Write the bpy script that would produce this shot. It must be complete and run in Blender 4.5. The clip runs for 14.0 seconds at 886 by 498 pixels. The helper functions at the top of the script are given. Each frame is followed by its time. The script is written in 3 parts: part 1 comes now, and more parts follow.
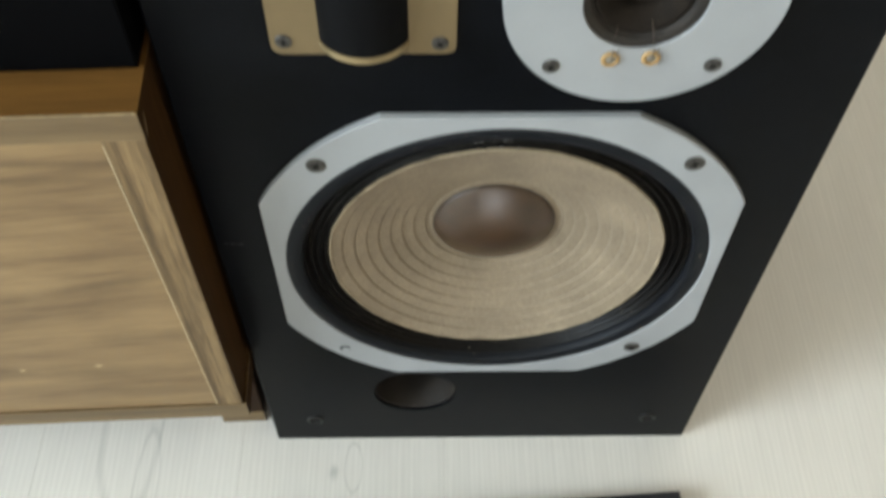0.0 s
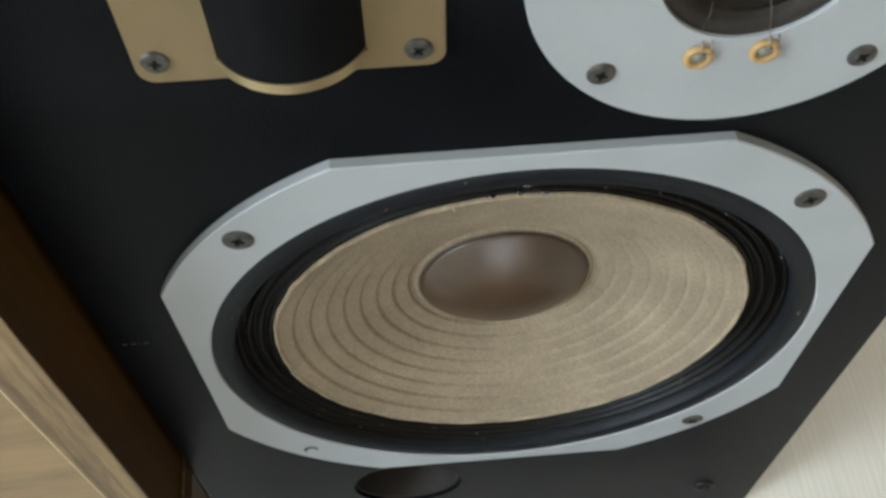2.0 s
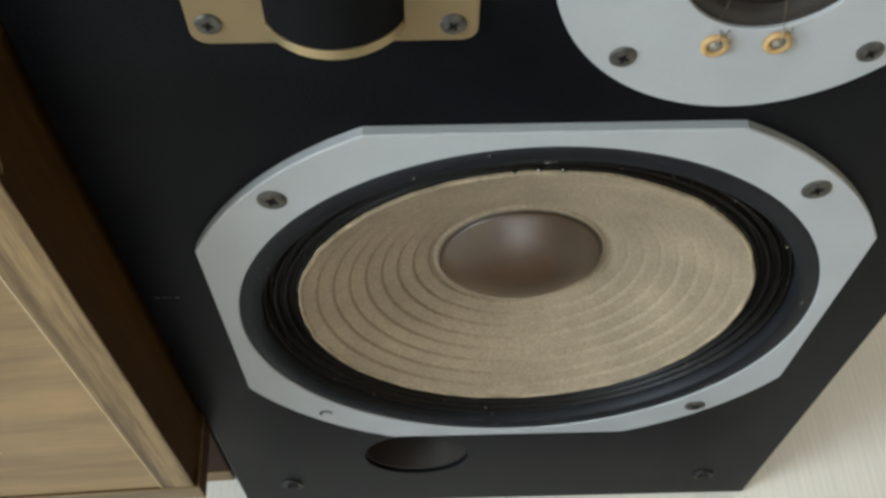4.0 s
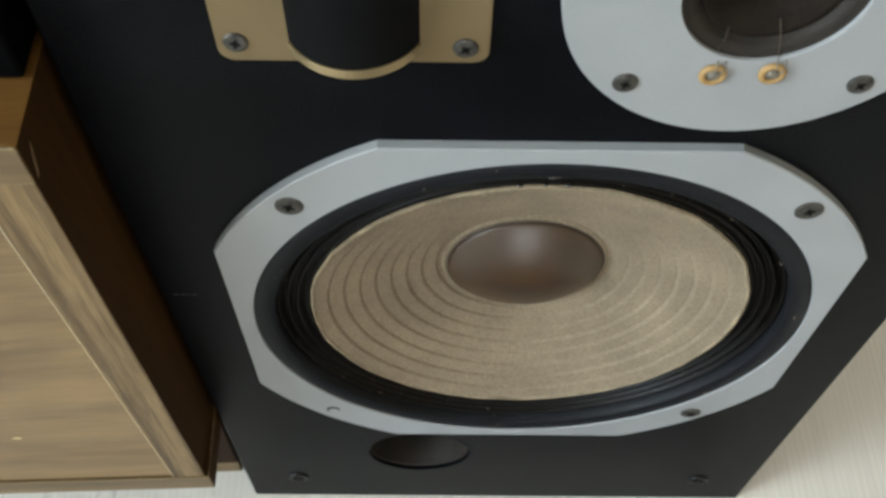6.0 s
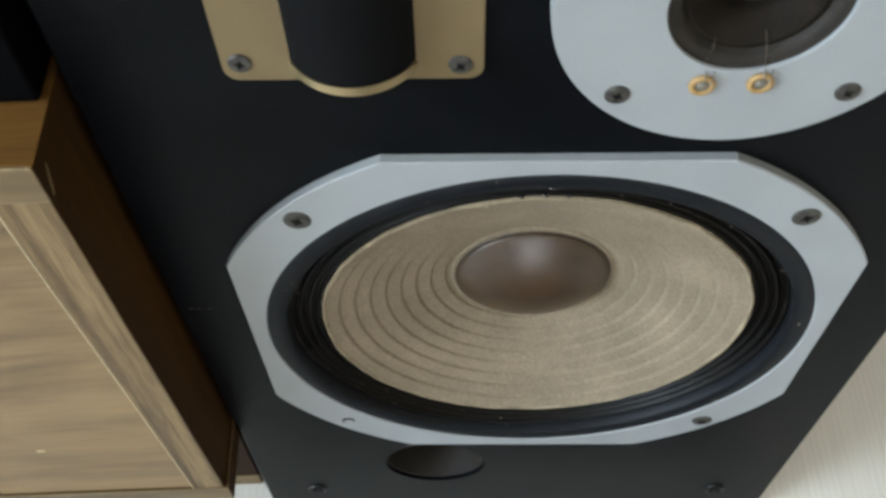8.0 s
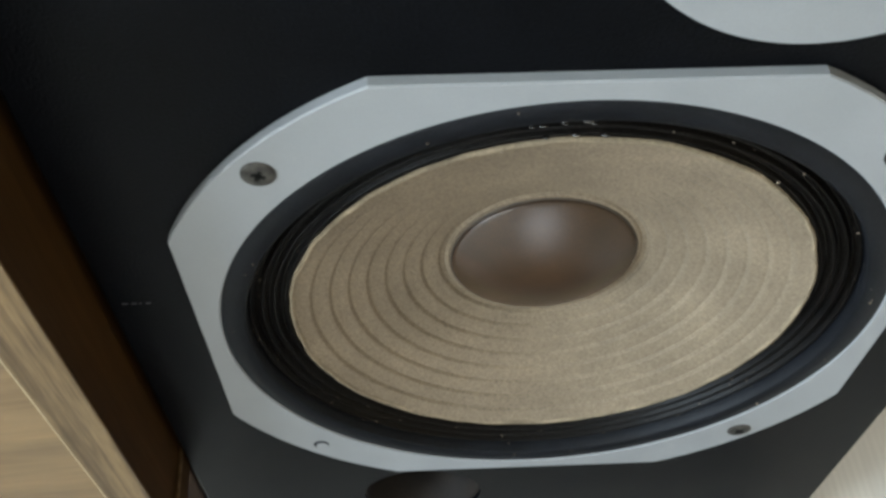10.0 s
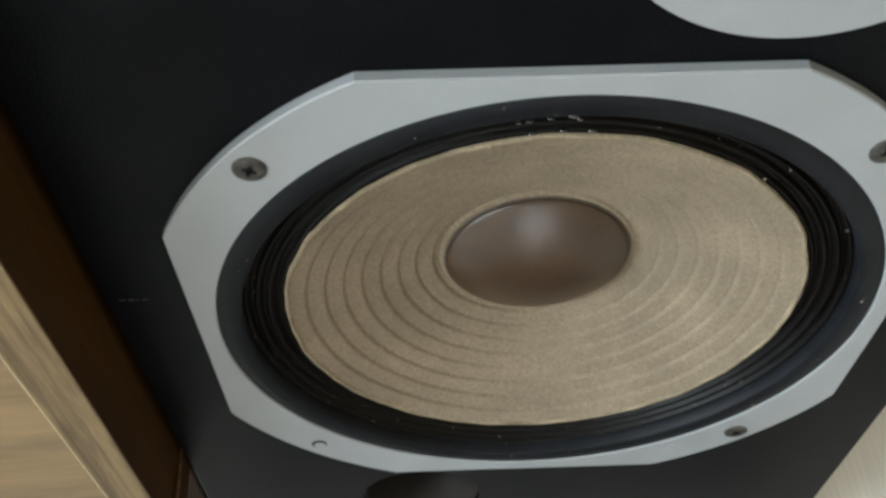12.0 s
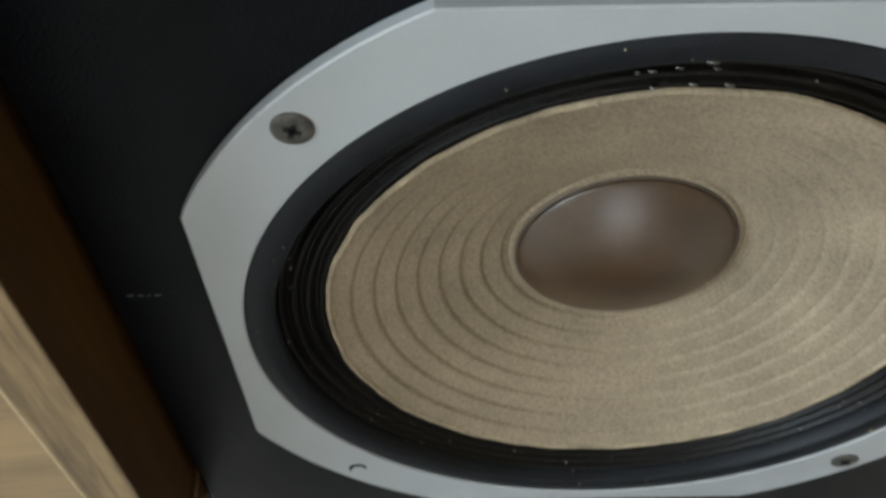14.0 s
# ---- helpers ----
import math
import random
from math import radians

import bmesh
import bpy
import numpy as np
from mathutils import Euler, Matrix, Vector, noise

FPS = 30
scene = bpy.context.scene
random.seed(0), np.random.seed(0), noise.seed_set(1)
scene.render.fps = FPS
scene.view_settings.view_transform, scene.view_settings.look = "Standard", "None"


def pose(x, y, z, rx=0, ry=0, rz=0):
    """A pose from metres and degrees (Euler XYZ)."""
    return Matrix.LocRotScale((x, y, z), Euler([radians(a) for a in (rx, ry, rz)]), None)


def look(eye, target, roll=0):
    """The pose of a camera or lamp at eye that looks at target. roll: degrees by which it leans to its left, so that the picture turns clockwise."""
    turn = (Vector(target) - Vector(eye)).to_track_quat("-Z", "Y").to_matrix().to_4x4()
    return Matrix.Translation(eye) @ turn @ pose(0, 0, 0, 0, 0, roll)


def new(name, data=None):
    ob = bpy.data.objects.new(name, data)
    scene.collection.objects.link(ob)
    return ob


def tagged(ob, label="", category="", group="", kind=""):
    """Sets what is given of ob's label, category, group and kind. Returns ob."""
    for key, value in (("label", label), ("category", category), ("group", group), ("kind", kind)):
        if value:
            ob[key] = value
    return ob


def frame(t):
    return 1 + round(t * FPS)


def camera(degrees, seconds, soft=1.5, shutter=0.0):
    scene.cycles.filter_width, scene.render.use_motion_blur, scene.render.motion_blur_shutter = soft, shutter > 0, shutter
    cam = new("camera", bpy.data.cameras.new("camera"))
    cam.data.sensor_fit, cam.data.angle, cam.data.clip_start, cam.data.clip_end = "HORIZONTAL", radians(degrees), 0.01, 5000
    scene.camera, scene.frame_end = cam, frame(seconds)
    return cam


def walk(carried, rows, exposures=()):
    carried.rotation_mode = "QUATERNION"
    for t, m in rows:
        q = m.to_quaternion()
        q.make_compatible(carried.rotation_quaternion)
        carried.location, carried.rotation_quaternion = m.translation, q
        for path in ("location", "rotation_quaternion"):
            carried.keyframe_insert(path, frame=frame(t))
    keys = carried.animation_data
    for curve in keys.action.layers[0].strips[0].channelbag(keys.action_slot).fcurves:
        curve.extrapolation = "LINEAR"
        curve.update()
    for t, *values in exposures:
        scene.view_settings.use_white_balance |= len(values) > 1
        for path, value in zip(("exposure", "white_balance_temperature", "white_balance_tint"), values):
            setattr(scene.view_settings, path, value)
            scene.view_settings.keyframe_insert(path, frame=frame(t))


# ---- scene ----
# ---- camera and its walk ----
cam = camera(48.83, 14.0, soft=3.1, shutter=0.5)
ROWS = [
    (0, -0.0472, -0.3839, 0.8789, 34.55, -0.40, -0.67),
    (0.2, -0.0473, -0.3722, 0.8599, 33.18, 0.02, -1.33),
    (0.5, -0.0480, -0.3385, 0.8266, 33.58, 0.39, -1.99),
    (0.8, -0.0462, -0.2982, 0.7974, 33.23, 0.94, -2.27),
    (1, -0.0483, -0.2688, 0.7825, 32.58, 0.13, -3.15),
    (1.2, -0.0478, -0.2481, 0.7694, 32.19, -0.13, -3.57),
    (1.5, -0.0437, -0.2250, 0.7476, 31.95, 0.71, -4.36),
    (2, -0.0492, -0.2219, 0.7433, 32.41, 0.58, -4.58),
    (2.2, -0.0501, -0.2290, 0.7419, 32.68, 0.64, -4.32),
    (4.3, -0.0527, -0.2436, 0.7636, 31.99, -0.52, -0.67),
    (4.5, -0.0487, -0.2427, 0.7697, 31.48, -0.66, -0.18),
    (5, -0.0534, -0.2483, 0.7709, 31.75, -1.39, -0.25),
    (5.5, -0.0550, -0.2492, 0.7743, 31.90, -1.08, 0.22),
    (6, -0.0522, -0.2506, 0.7754, 32.11, -0.71, 0.20),
    (6.5, -0.0475, -0.2478, 0.7781, 32.97, -0.73, 0.65),
    (7, -0.0469, -0.2479, 0.7817, 33.84, 0.22, 1.54),
    (7.5, -0.0595, -0.2481, 0.7857, 34.04, 0.64, 1.44),
    (8, -0.0417, -0.2588, 0.7838, 33.07, 1.08, 0.35),
    (8.2, -0.0381, -0.2560, 0.7782, 32.89, 1.87, -0.21),
    (10.3, -0.0642, -0.2279, 0.6809, 35.53, -0.53, -2.52),
    (10.5, -0.0556, -0.2319, 0.6818, 35.44, -0.13, -2.42),
    (11, -0.0485, -0.2345, 0.6824, 36.02, 0.20, -2.32),
    (11.5, -0.0495, -0.2371, 0.6843, 36.42, 0.38, -1.96),
    (12, -0.0534, -0.2378, 0.6843, 36.25, 0.27, -1.84),
    (12.5, -0.0533, -0.2388, 0.6844, 36.25, -0.05, -1.77),
    (13, -0.0595, -0.2366, 0.6740, 35.85, 0.62, -1.20),
    (13.5, -0.0705, -0.2264, 0.6443, 35.61, 1.13, -0.62),
    (14, -0.0755, -0.1979, 0.6191, 36.72, 0.45, -0.84),
]
walk(cam, [(t, pose(x, y, z, rx, ry, rz)) for t, x, y, z, rx, ry, rz in ROWS],
     exposures=[(0.0, 0.12, 6520, 10), (0.5, -0.01, 6400, 10), (1.0, -0.06, 6250, 10), (2.0, 0.01, 6400, 10), (4.5, -0.04, 6520, 10),
                (6.0, -0.03, 6520, 10), (7.0, -0.16, 6500, 10), (7.5, -0.14, 6550, 10), (8.0, 0.06, 6200, 10), (10.5, -0.01, 6300, 10),
                (11.5, -0.03, 6500, 10), (13.0, -0.04, 6520, 10), (14.0, -0.12, 6400, 10)])

# ---- world and light ----
world = bpy.data.worlds.new("sky")
world.use_nodes = True
scene.world = world
wn = world.node_tree
sky = wn.nodes.new("ShaderNodeTexSky")
sky.sky_type, sky.sun_disc = "NISHITA", False
sky.sun_elevation, sky.sun_rotation = radians(38), radians(200)
wn.links.new(sky.outputs[0], wn.nodes["Background"].inputs[0])
wn.nodes["Background"].inputs[1].default_value = 0.08

# daylight lamps at two unseen windows: one beside, one behind the viewer


def window_light(size_x, size_y, watts, color, eye, target):
    lamp = bpy.data.lights.new("window_daylight", "AREA")
    lamp.shape, lamp.size, lamp.size_y, lamp.energy, lamp.color = "RECTANGLE", size_x, size_y, watts, color
    new("window_daylight", lamp).matrix_world = look(eye, target)


window_light(1.3, 1.5, 192, (0.83, 0.985, 1.10), (-3.16, -1.37, 1.57), (0, -1.37, 1.57))
# small and low so that its highlight falls on the dust cap
window_light(0.34, 0.70, 10.5, (0.96, 0.985, 1.0), (0.05, -2.06, 0.42), (0.05, 0, 0.42))

# ---- materials ----


def material(name, color, rough=0.5, metal=0.0, vary=0.15, scale=40.0, bump=0.0, bump_scale=300.0,
             stretch=(1, 1, 1), rand=0.0, spec=0.5, coat=0.0, fine=0.08):
    """A surface with blotches at one scale, grain at a finer one, and a fine relief."""
    m = bpy.data.materials.new(name)
    m.use_nodes = True
    t = m.node_tree
    b = t.nodes["Principled BSDF"]
    b.inputs["Metallic"].default_value = metal
    b.inputs["Specular IOR Level"].default_value = spec
    b.inputs["Coat Weight"].default_value = coat
    co = t.nodes.new("ShaderNodeTexCoord")
    mp = t.nodes.new("ShaderNodeMapping")
    mp.inputs["Scale"].default_value = stretch
    t.links.new(co.outputs["Object"], mp.inputs["Vector"])
    big = t.nodes.new("ShaderNodeTexNoise")
    big.inputs["Scale"].default_value = scale
    big.inputs["Detail"].default_value = 5
    small = t.nodes.new("ShaderNodeTexNoise")
    small.inputs["Scale"].default_value = bump_scale
    small.inputs["Detail"].default_value = 3
    for n in (big, small):
        t.links.new(mp.outputs[0], n.inputs["Vector"])
    ramp = t.nodes.new("ShaderNodeMapRange")
    ramp.inputs[1].default_value, ramp.inputs[2].default_value = 0.3, 0.7
    ramp.inputs[3].default_value, ramp.inputs[4].default_value = 1 - vary, 1 + vary
    t.links.new(big.outputs[0], ramp.inputs[0])
    ramp2 = t.nodes.new("ShaderNodeMapRange")
    ramp2.inputs[1].default_value, ramp2.inputs[2].default_value = 0.3, 0.7
    ramp2.inputs[3].default_value, ramp2.inputs[4].default_value = 1 - fine, 1 + fine
    t.links.new(small.outputs[0], ramp2.inputs[0])
    mul = t.nodes.new("ShaderNodeMath")
    mul.operation = "MULTIPLY"
    t.links.new(ramp.outputs[0], mul.inputs[0])
    t.links.new(ramp2.outputs[0], mul.inputs[1])
    last = mul.outputs[0]
    if rand:
        info = t.nodes.new("ShaderNodeObjectInfo")
        r3 = t.nodes.new("ShaderNodeMapRange")
        r3.inputs[3].default_value, r3.inputs[4].default_value = 1 - rand, 1 + rand
        t.links.new(info.outputs["Random"], r3.inputs[0])
        m2 = t.nodes.new("ShaderNodeMath")
        m2.operation = "MULTIPLY"
        t.links.new(last, m2.inputs[0])
        t.links.new(r3.outputs[0], m2.inputs[1])
        last = m2.outputs[0]
    mix = t.nodes.new("ShaderNodeVectorMath")
    mix.operation = "SCALE"
    mix.inputs[0].default_value = color
    t.links.new(last, mix.inputs["Scale"])
    t.links.new(mix.outputs[0], b.inputs["Base Color"])
    rr = t.nodes.new("ShaderNodeMapRange")
    rr.inputs[3].default_value, rr.inputs[4].default_value = rough * 0.85, min(1, rough * 1.15)
    t.links.new(big.outputs[0], rr.inputs[0])
    t.links.new(rr.outputs[0], b.inputs["Roughness"])
    if bump:
        bp = t.nodes.new("ShaderNodeBump")
        bp.inputs["Strength"].default_value, bp.inputs["Distance"].default_value = 1.0, bump
        t.links.new(small.outputs[0], bp.inputs["Height"])
        t.links.new(bp.outputs[0], b.inputs["Normal"])
    return m


def wood(name, light, dark, axis, rough=0.45, scale=1.0, contrast=1.0, lines=90.0, warp=5.0, bump=0.00012, rand=False, streak=0.35, marks=False, spec=0.3, figure=16.0, draw=0.16, bend=0.0, midw=0.55, slope=0.0):
    """Printed or real wood: broad figure, fine pores and streaks drawn out along one axis (0, 1, 2)."""
    m = bpy.data.materials.new(name)
    m.use_nodes = True
    t = m.node_tree
    b = t.nodes["Principled BSDF"]
    b.inputs["Specular IOR Level"].default_value = spec
    co = t.nodes.new("ShaderNodeTexCoord")
    vec = co.outputs["Object"]
    if slope:
        rot = t.nodes.new("ShaderNodeVectorRotate")
        rot.rotation_type = "Y_AXIS"
        rot.inputs["Angle"].default_value = radians(slope)
        t.links.new(vec, rot.inputs["Vector"])
        vec = rot.outputs[0]
    if rand:
        info = t.nodes.new("ShaderNodeObjectInfo")
        off = t.nodes.new("ShaderNodeVectorMath")
        off.operation = "SCALE"
        off.inputs[0].default_value = (7.3, 11.9, 0.0)
        t.links.new(info.outputs["Random"], off.inputs["Scale"])
        add = t.nodes.new("ShaderNodeVectorMath")
        t.links.new(vec, add.inputs[0])
        t.links.new(off.outputs[0], add.inputs[1])
        vec = add.outputs[0]

    def noise_at(sc, along, detail=5.0, twist=0.0):
        mp = t.nodes.new("ShaderNodeMapping")
        s = [1.0, 1.0, 1.0]
        s[axis] = along
        mp.inputs["Scale"].default_value = s
        t.links.new(vec, mp.inputs["Vector"])
        n = t.nodes.new("ShaderNodeTexNoise")
        n.inputs["Scale"].default_value, n.inputs["Detail"].default_value = sc * scale, detail
        n.inputs["Distortion"].default_value = twist
        t.links.new(mp.outputs[0], n.inputs["Vector"])
        return n.outputs[0]

    broad = noise_at(figure, draw, 6.0, bend)
    pores = noise_at(420.0, 0.07, 3.0)
    mid = noise_at(290.0 if marks else 75.0, 0.02 if marks else 0.06)
    # growth lines: a wave bent by a broad noise
    mp = t.nodes.new("ShaderNodeMapping")
    s = [1.0, 1.0, 1.0]
    s[axis] = 0.14
    mp.inputs["Scale"].default_value = s
    t.links.new(vec, mp.inputs["Vector"])
    wave = t.nodes.new("ShaderNodeTexWave")
    wave.wave_type, wave.bands_direction = "BANDS", ("Z" if axis != 2 else "X") if axis != 1 else "X"
    wave.inputs["Scale"].default_value = lines
    wave.inputs["Distortion"].default_value = warp
    wave.inputs["Detail"].default_value, wave.inputs["Detail Scale"].default_value = 2.0, 0.16
    t.links.new(mp.outputs[0], wave.inputs["Vector"])

    def mixf(a, bq, f):
        n = t.nodes.new("ShaderNodeMix")
        n.data_type = "FLOAT"
        n.inputs[0].default_value = f
        t.links.new(a, n.inputs[2])
        t.links.new(bq, n.inputs[3])
        return n.outputs[0]

    v = mixf(broad, mid, midw)
    v = mixf(v, wave.outputs["Fac"], streak)
    v = mixf(v, pores, 0.22)
    mr = t.nodes.new("ShaderNodeMapRange")
    mr.inputs[1].default_value, mr.inputs[2].default_value = 0.5 - 0.24 / contrast, 0.5 + 0.24 / contrast
    t.links.new(v, mr.inputs[0])
    cm = t.nodes.new("ShaderNodeMix")
    cm.data_type = "RGBA"
    cm.inputs["A"].default_value, cm.inputs["B"].default_value = (*dark, 1), (*light, 1)
    t.links.new(mr.outputs[0], cm.inputs["Factor"])
    out = cm.outputs["Result"]
    if marks:
        # a small grey knot and an oval growth figure beside it, on one board
        geo = t.nodes.new("ShaderNodeNewGeometry")

        def radial(cx, cy, sx, sy, wobble):
            mp2 = t.nodes.new("ShaderNodeMapping")
            mp2.inputs["Location"].default_value = (-cx / sx, -cy / sy, 0)
            mp2.inputs["Scale"].default_value = (1 / sx, 1 / sy, 0)
            t.links.new(geo.outputs["Position"], mp2.inputs["Vector"])
            n2 = t.nodes.new("ShaderNodeTexNoise")
            n2.inputs["Scale"].default_value = 1.4
            t.links.new(mp2.outputs[0], n2.inputs["Vector"])
            ln = t.nodes.new("ShaderNodeVectorMath")
            ln.operation = "LENGTH"
            t.links.new(mp2.outputs[0], ln.inputs[0])
            ad = t.nodes.new("ShaderNodeMath")
            ad.operation = "MULTIPLY_ADD"
            ad.inputs[1].default_value = wobble
            t.links.new(n2.outputs[0], ad.inputs[0])
            t.links.new(ln.outputs["Value"], ad.inputs[2])
            return ad.outputs[0]

        def darken(src, dist, lo, hi, amount):
            rg = t.nodes.new("ShaderNodeMapRange")
            rg.interpolation_type = "SMOOTHSTEP"
            rg.inputs[1].default_value, rg.inputs[2].default_value = lo, hi
            rg.inputs[3].default_value, rg.inputs[4].default_value = amount, 1.0
            t.links.new(dist, rg.inputs[0])
            sc = t.nodes.new("ShaderNodeVectorMath")
            sc.operation = "SCALE"
            t.links.new(src, sc.inputs[0])
            t.links.new(rg.outputs[0], sc.inputs["Scale"])
            return sc.outputs[0]

        out = darken(out, radial(-0.140, -0.034, 0.006, 0.010, 0.5), 0.3, 1.4, 0.72)
        for cx, cy, sx, sy in ((-0.1215, -0.029, 0.009, 0.026), (-0.315, -0.045, 0.012, 0.060), (-0.335, 0.02, 0.03, 0.11)):
            d = radial(cx, cy, sx, sy, 0.35)
            off2 = t.nodes.new("ShaderNodeMath")
            off2.operation = "SUBTRACT"
            off2.inputs[1].default_value = 1.1
            t.links.new(d, off2.inputs[0])
            ab = t.nodes.new("ShaderNodeMath")
            ab.operation = "ABSOLUTE"
            t.links.new(off2.outputs[0], ab.inputs[0])
            out = darken(out, ab.outputs[0], 0.0, 0.16, 0.86)
    t.links.new(out, b.inputs["Base Color"])
    rr = t.nodes.new("ShaderNodeMapRange")
    rr.inputs[3].default_value, rr.inputs[4].default_value = rough * 1.2, rough * 0.85
    t.links.new(v, rr.inputs[0])
    t.links.new(rr.outputs[0], b.inputs["Roughness"])
    bp = t.nodes.new("ShaderNodeBump")
    bp.inputs["Strength"].default_value, bp.inputs["Distance"].default_value = 1.0, bump
    t.links.new(v, bp.inputs["Height"])
    t.links.new(bp.outputs[0], b.inputs["Normal"])
    return m


BAFFLE = material("black_vinyl", (0.0020, 0.0023, 0.0031), 0.38, vary=0.3, scale=24, bump=0.00025, bump_scale=800, fine=0.75, spec=0.065)
WALNUT_VINYL = wood("dark_vinyl_woodgrain", (0.05, 0.03, 0.018), (0.02, 0.012, 0.008), 2, rough=0.5)
ALU = material("silver_grey_paint", (0.244, 0.252, 0.257), 0.5, vary=0.06, scale=22, bump=0.00003, bump_scale=1500, fine=0.04, spec=0.35)
GASKET = material("grey_felt", (0.0058, 0.0066, 0.0084), 0.5, vary=0.25, scale=50, bump=0.0002, bump_scale=900, fine=0.45, spec=0.14)
SURROUND = material("coated_cloth", (0.0022, 0.0016, 0.0012), 0.38, vary=0.5, scale=70, bump=0.0004, bump_scale=600, fine=0.7, spec=0.12)
CONE = material("tan_paper", (0.189, 0.149, 0.102), 0.9, vary=0.15, scale=26, bump=0.00035, bump_scale=800, fine=0.26, spec=0.2)
CAP = material("brown_fabric", (0.041, 0.0220, 0.0103), 0.33, vary=0.22, scale=60, bump=0.00014, bump_scale=1300, fine=0.35, spec=0.60)
GLUE = material("brown_glue", (0.048, 0.035, 0.023), 0.6, vary=0.4, scale=250)
# leg wood, darkened to hold the shade under the cabinet
LEG_SHADE = wood("shaded_leg_wood", (0.026, 0.012, 0.004), (0.012, 0.005, 0.002), 2, lines=9, warp=12, rough=0.6, streak=0.12, spec=0.1)
STEEL = material("dark_steel", (0.046, 0.042, 0.036), 0.48, metal=0.25, vary=0.5, scale=350, spec=0.3)
SLOT_SHADE = material("slot_shade_dark", (0.008, 0.008, 0.007), 0.7, spec=0.1)
GOLD = material("champagne_anodised", (0.150, 0.108, 0.054), 0.45, metal=0.3, vary=0.07, scale=30, bump=0.00002, bump_scale=2000, fine=0.06, spec=0.3)
GOLD_EDGE = material("polished_champagne", (0.30, 0.225, 0.12), 0.34, metal=0.7, vary=0.10, scale=60, bump=0.00002, bump_scale=2000, fine=0.08, spec=0.4)
MESH = material("black_mesh", (0.0016, 0.0016, 0.0019), 0.7, vary=0.3, scale=80, bump=0.0001, bump_scale=1500, fine=0.3, spec=0.08)
MIDCONE = material("dark_paper", (0.0100, 0.0072, 0.0050), 0.75, vary=0.3, scale=90, bump=0.0001, bump_scale=1000, fine=0.3, spec=0.10)
MIDCAP = material("brown_dome", (0.024, 0.0170, 0.0108), 0.6, vary=0.35, scale=150, fine=0.3, spec=0.2)
EYELET = material("yellow_eyelet", (0.30, 0.185, 0.070), 0.5, metal=0.0, vary=0.2, scale=200, spec=0.3)
SOLDER = material("solder", (0.18, 0.165, 0.135), 0.4, metal=0.4, vary=0.2, scale=300)
WIRE = material("copper_braid", (0.07, 0.05, 0.032), 0.6, metal=0.1, vary=0.2, scale=400)
RING = material("grey_brown_cloth", (0.017, 0.0135, 0.0105), 0.7, vary=0.25, scale=90, bump=0.0001, bump_scale=1000, fine=0.25, spec=0.25)
TUBE = material("brown_card", (0.012, 0.009, 0.0068), 0.7, vary=0.3, scale=50, bump=0.0002, bump_scale=700, fine=0.35, spec=0.2)
PORT = material("black_plastic", (0.0045, 0.0040, 0.0036), 0.4, vary=0.2, scale=60, spec=0.2)
PALE = material("pale_core", (0.46, 0.38, 0.24), 0.7, vary=0.15, scale=300)
SPOT_PALE = material("spot_laminate", (0.31, 0.235, 0.125), 0.7, vary=0.15, scale=300)
WORN = material("worn_laminate", (0.190, 0.138, 0.068), 0.7, vary=0.4, scale=120, fine=0.25)
DUST = material("pale_dust", (0.22, 0.17, 0.12), 0.8, vary=0.4, scale=400)
GLINT = material("glint_coat", (0.006, 0.005, 0.004), 0.07, vary=0.2, scale=300, spec=0.9)
SILVER = material("silver_print", (0.06, 0.06, 0.064), 0.5, metal=0.2)
WOOD_X = wood("oak_laminate_front", (0.252, 0.166, 0.077), (0.092, 0.057, 0.0275), 0, lines=6, warp=14, rough=0.42, streak=0.06, contrast=1.25, figure=12, draw=0.30, bend=1.4, midw=0.34, spec=0.22, slope=5.0)
# carcass laminate, with the shade on top, sides and bottom painted in
CARCASS_SHADE_X = wood("brown_shaded_laminate_x", (0.128, 0.060, 0.0130), (0.050, 0.0225, 0.0048), 0, contrast=1.4, lines=9, warp=12, rough=0.55, streak=0.12, spec=0.12)
CARCASS_SHADE_Z = wood("brown_shaded_laminate_z", (0.060, 0.0275, 0.0062), (0.022, 0.0095, 0.0022), 2, lines=9, warp=12, rough=0.6, streak=0.12, spec=0.12, contrast=1.5)
WOOD_Z = wood("oak_edge_z", (0.190, 0.126, 0.059), (0.060, 0.037, 0.016), 2, lines=14, warp=8, rough=0.45, scale=1.7, streak=0.10, contrast=2.5, spec=0.22, figure=150, draw=0.022, midw=0.4)
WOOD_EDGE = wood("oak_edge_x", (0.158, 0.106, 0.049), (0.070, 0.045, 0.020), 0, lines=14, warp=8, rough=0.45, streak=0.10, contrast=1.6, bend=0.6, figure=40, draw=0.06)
FLOOR = wood("white_laminate", (0.62, 0.59, 0.535), (0.49, 0.465, 0.42), 1, rough=0.24, lines=60, warp=14, contrast=0.95, bump=0.00006, rand=True, streak=0.14, marks=True, spec=0.5)
BLACK_CASE = material("black_case", (0.0010, 0.0010, 0.0012), 0.7, vary=0.15, scale=40, spec=0.03)
CLOTH = material("black_cloth", (0.005, 0.005, 0.006), 0.9, vary=0.2, scale=60, bump=0.0002, bump_scale=1500, fine=0.3)
WALL = material("beige_paint", (0.54, 0.50, 0.44), 0.85, vary=0.04, scale=3, bump=0.0003, bump_scale=200)
BOUNCE_OCHRE = material("ochre_bounce_paint", (0.54, 0.41, 0.27), 0.85, vary=0.04, scale=3, bump=0.0003, bump_scale=200)
CEIL = material("white_paint", (0.86, 0.82, 0.75), 0.9, vary=0.03, scale=3, bump=0.0002, bump_scale=200)
